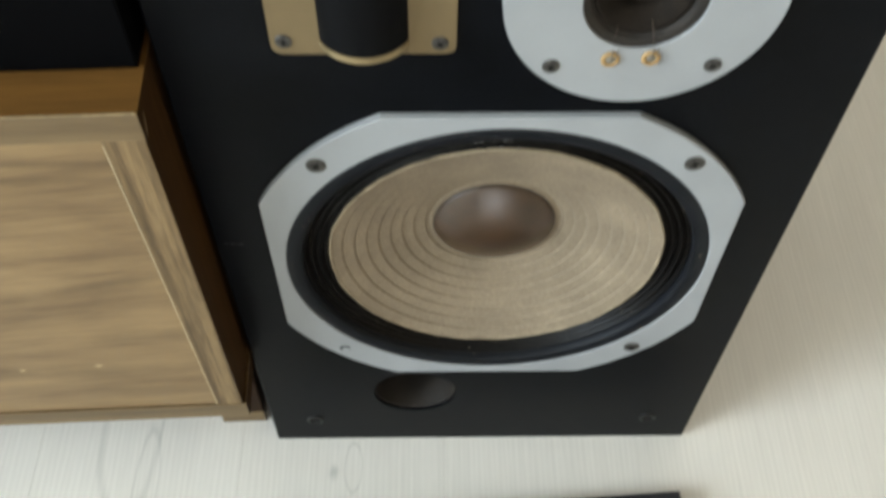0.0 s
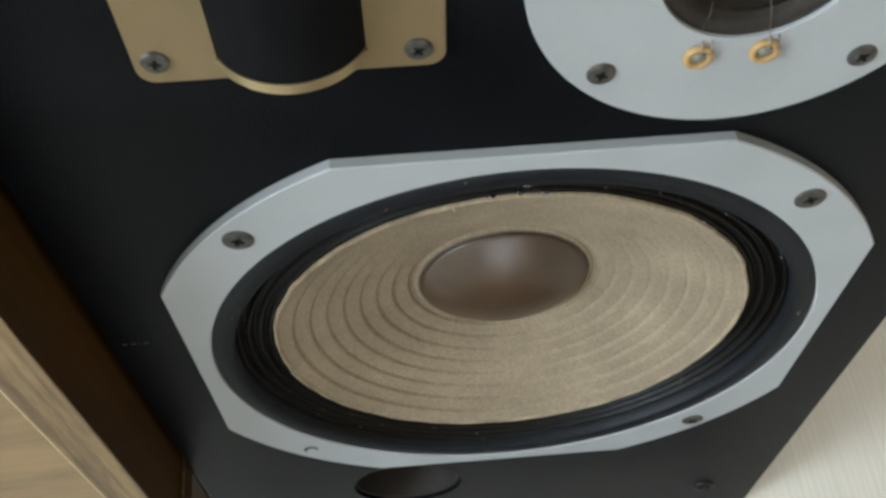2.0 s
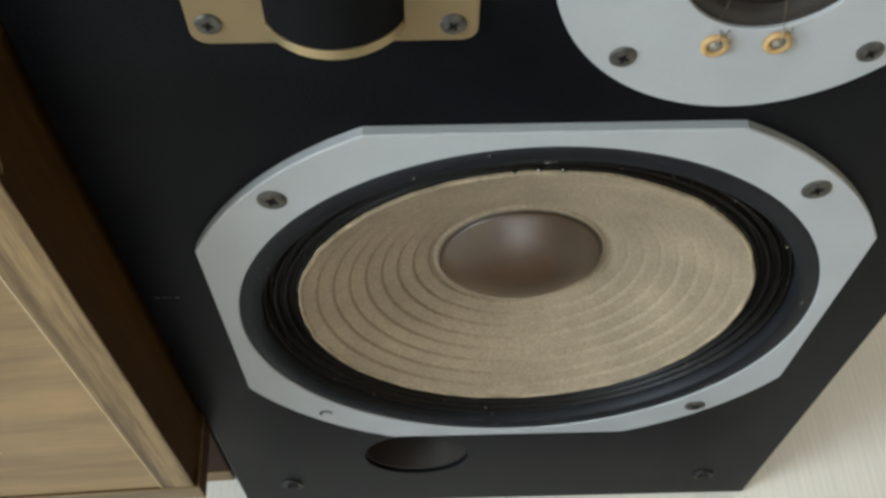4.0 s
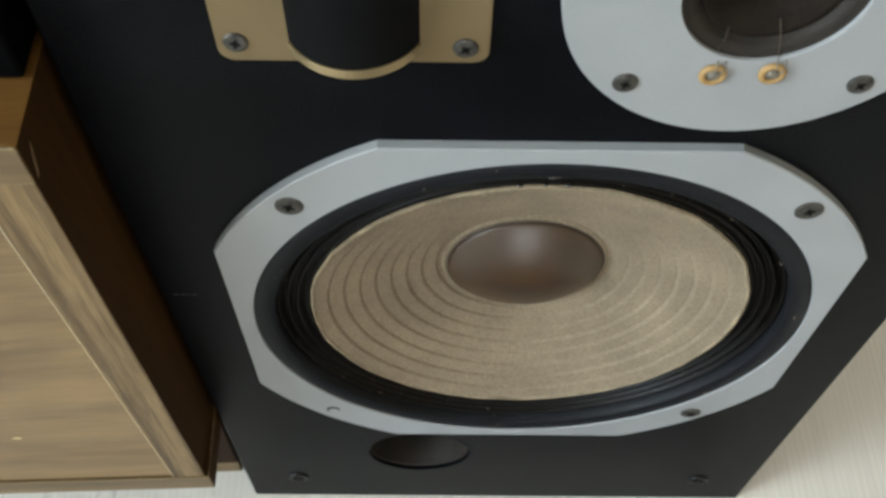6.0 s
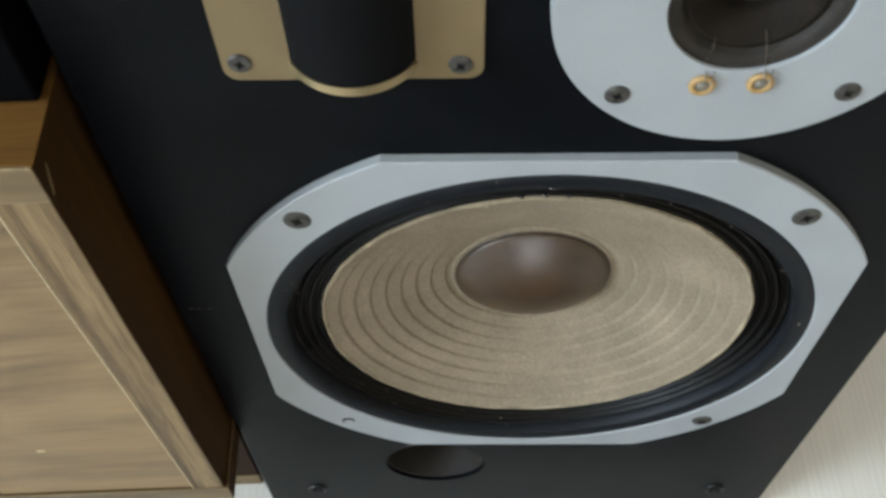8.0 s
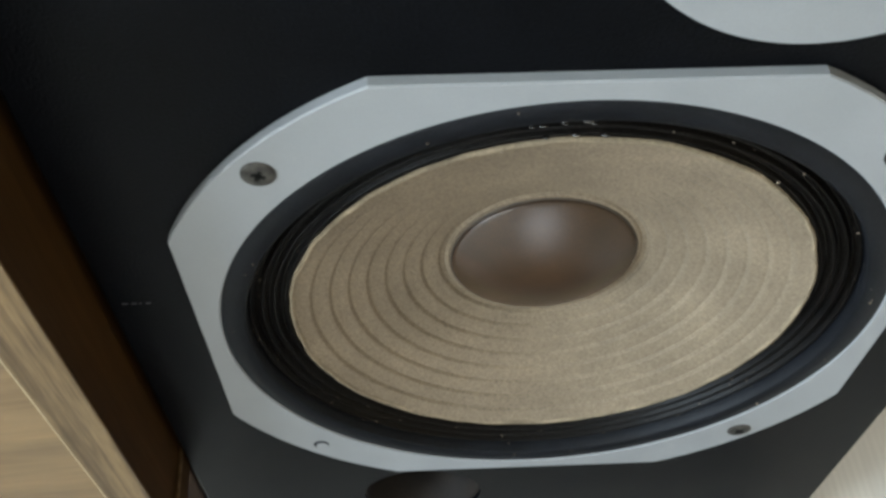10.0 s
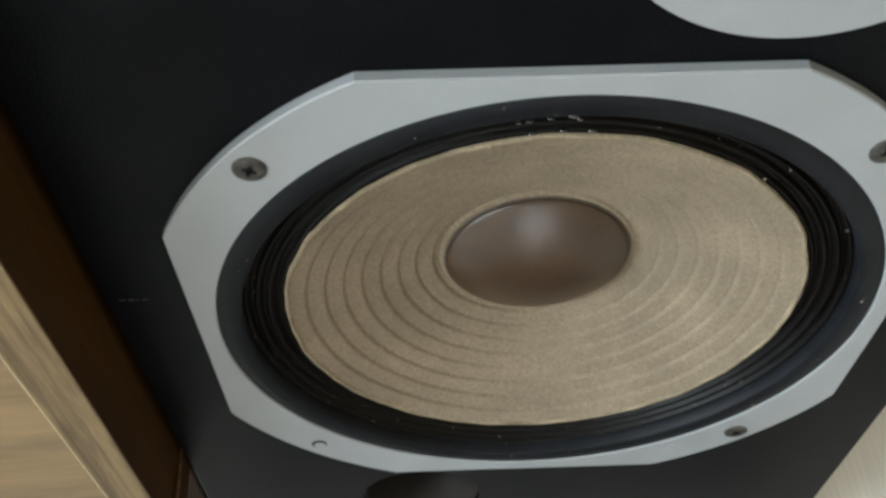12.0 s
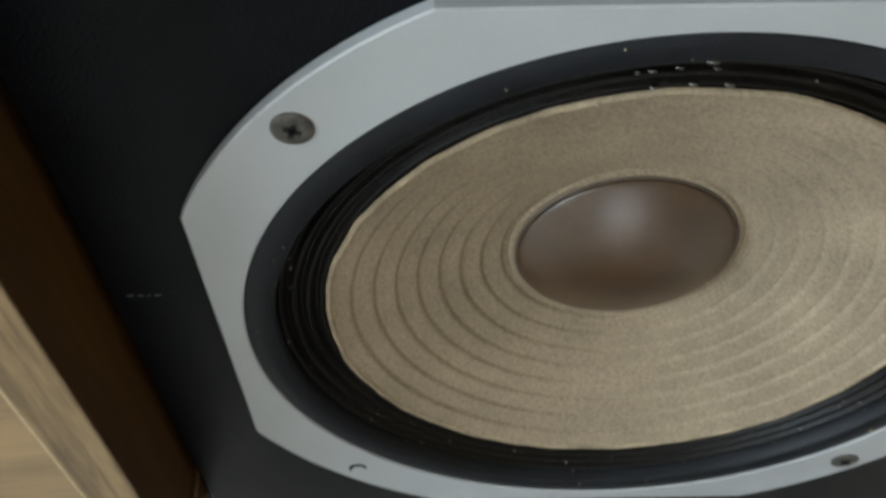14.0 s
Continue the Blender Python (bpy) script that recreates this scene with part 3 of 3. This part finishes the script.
for ex, ez in ((-0.0131, -0.0391), (0.0085, -0.0382)):
    ring = []
    for k in range(13):
        a = 2 * math.pi * k / 12
        ring.append((0.0039 + 0.0013 * math.cos(a), -0.0062 - 0.0012 * math.sin(a)))
    eye = part("eyelet", lathe(ring, 28), EYELET, mid, "yellow insulating eyelet", smooth=True, at=pose(ex, 0, ez))
    part("solder", lathe([(0.0028, -0.0055), (0.0026, -0.0066), (0.0014, -0.0074), (0, -0.0076)], 16), SOLDER, eye, smooth=True)
    for off in (-0.0008, 0.0022):
        part("lug", tube([(off * 0.5, -0.0074, 0.0010), (off * 0.8 + 0.0006, -0.0082, 0.0032), (off + 0.0010, -0.0072, 0.0052), (off + 0.0012, -0.0040, 0.0078)], 0.00032), SOLDER, eye, "bare tinned lug", smooth=True)
    part("lead_wire", tube([(0.0002, -0.0040, 0.0078), (-0.0002, -0.0034, 0.0110), (-0.1 * ex, -0.0026, 0.0150), (-0.2 * ex, 0.0016, 0.0200)], 0.00016), WIRE, eye, smooth=True)

# film tweeter: a plate, a bowed black grille and two end caps
TX0, TX1, TZ0, TZ1 = -0.1312, -0.0329, 0.5089, 0.5744


def rounded(x0, x1, z0, z1, r, n=8):
    pts = []
    for cx, cz, a0 in ((x1 - r, z1 - r, 0), (x0 + r, z1 - r, 90), (x0 + r, z0 + r, 180), (x1 - r, z0 + r, 270)):
        for k in range(n + 1):
            a = radians(a0 + 90 * k / n)
            pts.append((cx + r * math.cos(a), cz + r * math.sin(a)))
    return pts


TCX, TCZ = (TX0 + TX1) / 2, (TZ0 + TZ1) / 2


def slab(pts, y_front, y_back, bevel):
    bm = bmesh.new()
    f = bm.faces.new([bm.verts.new((x, y_back, z)) for x, z in pts])
    e = bmesh.ops.extrude_face_region(bm, geom=[f])
    vs = [g for g in e["geom"] if isinstance(g, bmesh.types.BMVert)]
    bmesh.ops.translate(bm, verts=vs, vec=(0, y_front - y_back, 0))
    top = [g for g in e["geom"] if isinstance(g, bmesh.types.BMFace)][0]
    bmesh.ops.bevel(bm, geom=list(top.edges), offset=bevel, segments=2, affect="EDGES")
    return bm


plate_ob = part("tweeter_plate", slab(rounded(TX0 - TCX, TX1 - TCX, TZ0 - TCZ, TZ1 - TCZ, 0.006), -0.003, 0.0, 0.0005), GOLD, spk, "champagne-coloured metal plate with rounded corners", at=pose(TCX, 0, TCZ))
CH, SAG = 0.0231, 0.0138
RB = (CH ** 2 + SAG ** 2) / (2 * SAG)


def bow(extra, n=24):
    a = math.asin(min(1.0, CH / RB)) if SAG <= RB else math.pi - math.asin(CH / RB)
    return [((RB + extra) * math.sin(-a + 2 * a * k / n), -0.003 - SAG + RB - (RB + extra) * math.cos(-a + 2 * a * k / n)) for k in range(n + 1)]


def bowed(extra, z0, z1, bevel=0.0):
    bm = bmesh.new()
    pts = bow(extra)
    pts = [(pts[0][0], -0.0025)] + pts + [(pts[-1][0], -0.0025)]
    lo = [bm.verts.new((x, y, z0)) for x, y in pts]
    hi = [bm.verts.new((x, y, z1)) for x, y in pts]
    for k in range(len(pts)):
        q = (k + 1) % len(pts)
        bm.faces.new((lo[k], lo[q], hi[q], hi[k]))
    fs = [bm.faces.new(lo), bm.faces.new(hi)]
    if bevel:
        bmesh.ops.bevel(bm, geom=[e for f in fs for e in f.edges], offset=bevel, segments=2, affect="EDGES")
    return bm


TOX = -0.0815 - TCX
part("end_cap", bowed(0.0008, 0.5158 - TCZ, 0.5200 - TCZ, 0.0010), GOLD_EDGE, plate_ob, "polished champagne end cap", at=pose(TOX, 0, 0))
part("end_cap", bowed(0.0008, 0.5664 - TCZ, 0.5700 - TCZ, 0.0010), GOLD, plate_ob, at=pose(TOX, 0, 0))
part("tweeter_grille", bowed(0.0003, 0.5201 - TCZ, 0.5664 - TCZ), MESH, plate_ob, "bowed black mesh grille", smooth=False, at=pose(TOX, 0, 0))
for sx, sz, trn in ((-0.1240, 0.5186, 10), (-0.0417, 0.5169, 55), (-0.1236, 0.5655, 35), (-0.0405, 0.5655, 75)):
    screw(0.0046, plate_ob, sx - TCX, -0.003, sz - TCZ, trn)

# reflex port and peg sockets
part("port_tube", lathe([(0.0361, 0.0180), (0.0361, 0.0030), (0.0350, 0.0026), (0.0342, 0.0040), (0.0336, 0.14), (0.0, 0.14)], 64), TUBE, spk, "dark brown card tube in the port opening", smooth=True, at=pose(PCX, 0, PCZ))
for px, pz in ((-0.1547, 0.0446), (0.1531, 0.0446), (-0.1547, 0.6254), (0.1531, 0.6254)):
    part("grille_socket", lathe([(0.0078, 0.0), (0.0076, -0.0014), (0.0064, -0.0018), (0.0046, -0.0014), (0.0040, 0.0006), (0, 0.0008)], 32), PORT, spk, "black plastic peg socket", smooth=True, at=pose(px, 0, pz))
mk = bmesh.new()
for k, (a, b) in enumerate(((-0.006, -0.0035), (-0.002, 0.0002), (0.0014, 0.0022), (0.0040, 0.0062))):
    box(a, b, -0.0003, 0.0, -0.0004, 0.0004, bm=mk)
part("maker_mark", mk, SILVER, spk, "tiny silver print", at=pose(-0.1864 + 0.004, 0, 0.3291))

# ---- the wooden cabinet ----
PSI = math.degrees(0.0385)
CW, CD, CZT = 0.62, 0.40, 0.5072


def lean(bm, x0=-0.0216, x1=-0.0200):
    """Widens the joint beside the front a little upwards, to fit the camera's view."""
    for v in bm.verts:
        if x0 < v.co.x < x1:
            v.co.x -= 0.0033 * (v.co.z - 0.167) / 0.319
    return bm


cab = tagged(new("cabinet"), "low oak-laminate cabinet on short block legs beside the loudspeaker", "cabinet")
cab.matrix_basis = pose(-0.1973, -0.0421, 0, 0, 0, PSI)
# strip with the shade of the top's right end in its colour
part("edge_band", box(-0.0010, 0.0002, 0.0004, CD - 0.001, 0.4862, CZT - 0.0004, 0.0003), CARCASS_SHADE_Z, cab, "brown strip darkened as the top's shaded end")
part("top_board", box(-CW, -0.0010, 0, CD, 0.4860, CZT, 0.0010), CARCASS_SHADE_X, cab, "oak-laminate top with a pale worn front edge")
part("side_panel", box(-0.0200, -0.0006, 0.0012, CD - 0.01, 0.1670, 0.4860), CARCASS_SHADE_Z, cab)
part("edge_band", lean(box(-0.0205, -0.0006, 0.0000, 0.0012, 0.1670, 0.4860, 0.0004)), WOOD_Z, cab, "pale oak edge banding")
part("edge_band", box(-CW, 0.0003, -0.0012, 0.0, 0.4862, CZT - 0.0002, 0.0004), WOOD_EDGE, cab, "pale oak edge banding")
part("side_panel", box(-CW + 0.0006, -CW + 0.0205, 0.0012, CD - 0.01, 0.1670, 0.4860), CARCASS_SHADE_Z, cab)
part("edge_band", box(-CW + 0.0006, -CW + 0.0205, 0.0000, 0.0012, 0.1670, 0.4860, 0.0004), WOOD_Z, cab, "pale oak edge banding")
part("bottom_board", box(-CW - 0.002, 0.0022, 0.0004, CD - 0.01, 0.1465, 0.1668), CARCASS_SHADE_Z, cab)
part("edge_band", box(-CW - 0.002, 0.0022, -0.0008, 0.0004, 0.1465, 0.1668, 0.0004), WOOD_EDGE, cab, "pale oak edge banding")
part("edge_strip", box(0.0010, 0.0023, 0.0004, 0.048, 0.1666, 0.1671), WOOD_Z, cab, "worn pale edge")
part("front_panel", lean(box(-CW + 0.0209, -0.0211, 0.0008, 0.0180, 0.1674, 0.4856, 0.0004)), WOOD_X, cab, "flush front with sideways grain")
part("back_panel", box(-CW + 0.0205, -0.0205, CD - 0.014, CD - 0.01, 0.167, 0.486), WOOD_X, cab)
part("edge_strip", lean(box(-0.0209, -0.0205, 0.0000, 0.0030, 0.1672, 0.4815)), PALE, cab, "pale exposed edge")
for lx in (-0.0060, -CW + 0.060):
    for ly in (0.060, CD - 0.10):
        lg = box(lx - 0.046, lx, ly, ly + 0.046, 0.0, 0.1465, 0.0015)
        for v in lg.verts:
            if v.co.z < 0.05:
                v.co.x += (lx - 0.023 - v.co.x) * 0.12
                v.co.y += (ly + 0.023 - v.co.y) * 0.12
        # leg painted dark as shaded; pale block below painted as its lit end
        leg = part("leg", lg, LEG_SHADE, cab)
        part("leg_tip", box(lx - 0.0435, lx - 0.0025, ly + 0.0020, ly + 0.0440, 0.0, 0.0200, 0.0006), WOOD_EDGE, leg, "lower leg end painted as lit")
# two small pale spots on the front panel
for cx, cz, s in ((-0.1505, 0.2350, 0.0022), (-0.0945, 0.2380, 0.0026)):
    ch = bmesh.new()
    bmesh.ops.create_icosphere(ch, subdivisions=1, radius=1.0)
    for v in ch.verts:
        v.co = Vector((v.co.x * s * 1.3, v.co.y * 0.0006, v.co.z * s * 0.7))
    part("chip", ch, SPOT_PALE, cab, "small pale spot on the front", at=pose(cx, 0.0008, cz))

wc = bmesh.new()
bmesh.ops.create_icosphere(wc, subdivisions=2, radius=1.0)
for v in wc.verts:
    k = 1 + 0.35 * noise.noise(v.co * 2.3)
    v.co = Vector((v.co.x * 0.0004, v.co.y * 0.0011 * k, v.co.z * 0.0075 * k))
part("chip", wc, WOOD_EDGE, cab, "worn pale corner of the top", at=pose(0.0002, 0.0062, 0.4915, -24, 0, 0))
part("edge_strip", box(-CW, -0.0004, -0.0014, -0.0004, CZT - 0.0006, CZT + 0.0002, 0.0002, 1), WORN, cab, "pale worn front edge of the top")
part("edge_strip", box(-0.0026, 0.0004, 0.0, CD - 0.002, CZT - 0.0006, CZT + 0.0002), CARCASS_SHADE_X, cab, "worn edge")
# plain box built for the black, undetailed area on the cabinet top
case = tagged(new("black_box"), "plain black box standing on the wooden cabinet", "audio equipment")
case.matrix_basis = cab.matrix_basis @ pose(0, 0, CZT)
part("case_body", box(-0.46, -0.0018, 0.0295, 0.33, 0.0015, 0.13, 0.0015), BLACK_CASE, case)
for fx in (-0.43, -0.035):
    for fy in (0.06, 0.30):
        part("foot", lathe([(0.0, 0.0), (0.012, 0.0), (0.012, 0.0018), (0.0, 0.0018)], 20), PORT, case, at=pose(fx, fy, 0, 90, 0, 0))

# removed grille lying on the floor
gr = tagged(new("speaker_grille"), "black cloth loudspeaker grille lying on the laminate floor", "grille")
gr.matrix_basis = pose(0.179, -0.062, 0, 0, 0, 4.0)
gf = bmesh.new()
for a in ((-0.37, 0.0, -0.03, 0.0), (-0.37, 0.0, -0.64, -0.61), (-0.37, -0.34, -0.61, -0.03), (-0.03, 0.0, -0.61, -0.03)):
    box(a[0], a[1], a[2], a[3], 0.0, 0.016, bm=gf)
part("grille_frame", gf, PORT, gr)
part("grille_cloth", box(-0.3705, 0.0005, -0.6405, 0.0005, 0.0162, 0.018, 0.0008), CLOTH, gr)

# ---- floor of single boards ----
floor = tagged(part("floor", box(X0, X1, Y0, Y1, -0.05, -0.0085), SKIRT), "pale whitewashed wood laminate floor", "floor", kind="structure")
PW, PL, GAP = 0.193, 1.285, 0.0001
boards = {}
rng = random.Random(4)


def board_mesh(x0, x1, y0, y1):
    key = (round(x1 - x0, 4), round(y1 - y0, 4))
    if key not in boards:
        bm = box(0, key[0], 0, key[1], -0.008, 0.0, 0.00025, 1)
        me = bpy.data.meshes.new("plank")
        bm.to_mesh(me)
        bm.free()
        me.materials.append(FLOOR)
        boards[key] = me
    return boards[key]


col, x = 0, 0.350 - 14 * PW
while x < X1:
    y = Y0 - (0.30, 0.55, 0.80)[col % 3]
    while y < Y1:
        a0, a1, b0, b1 = max(x, X0), min(x + PW, X1), max(y, Y0), min(y + PL, Y1)
        if a1 - a0 > 0.01 and b1 - b0 > 0.01:
            ob = new("plank", board_mesh(a0, a1 - GAP, b0, b1 - GAP))
            ob.location = (a0, b0, 0)
            ob.parent = floor
        y += PL
    x += PW
    col += 1
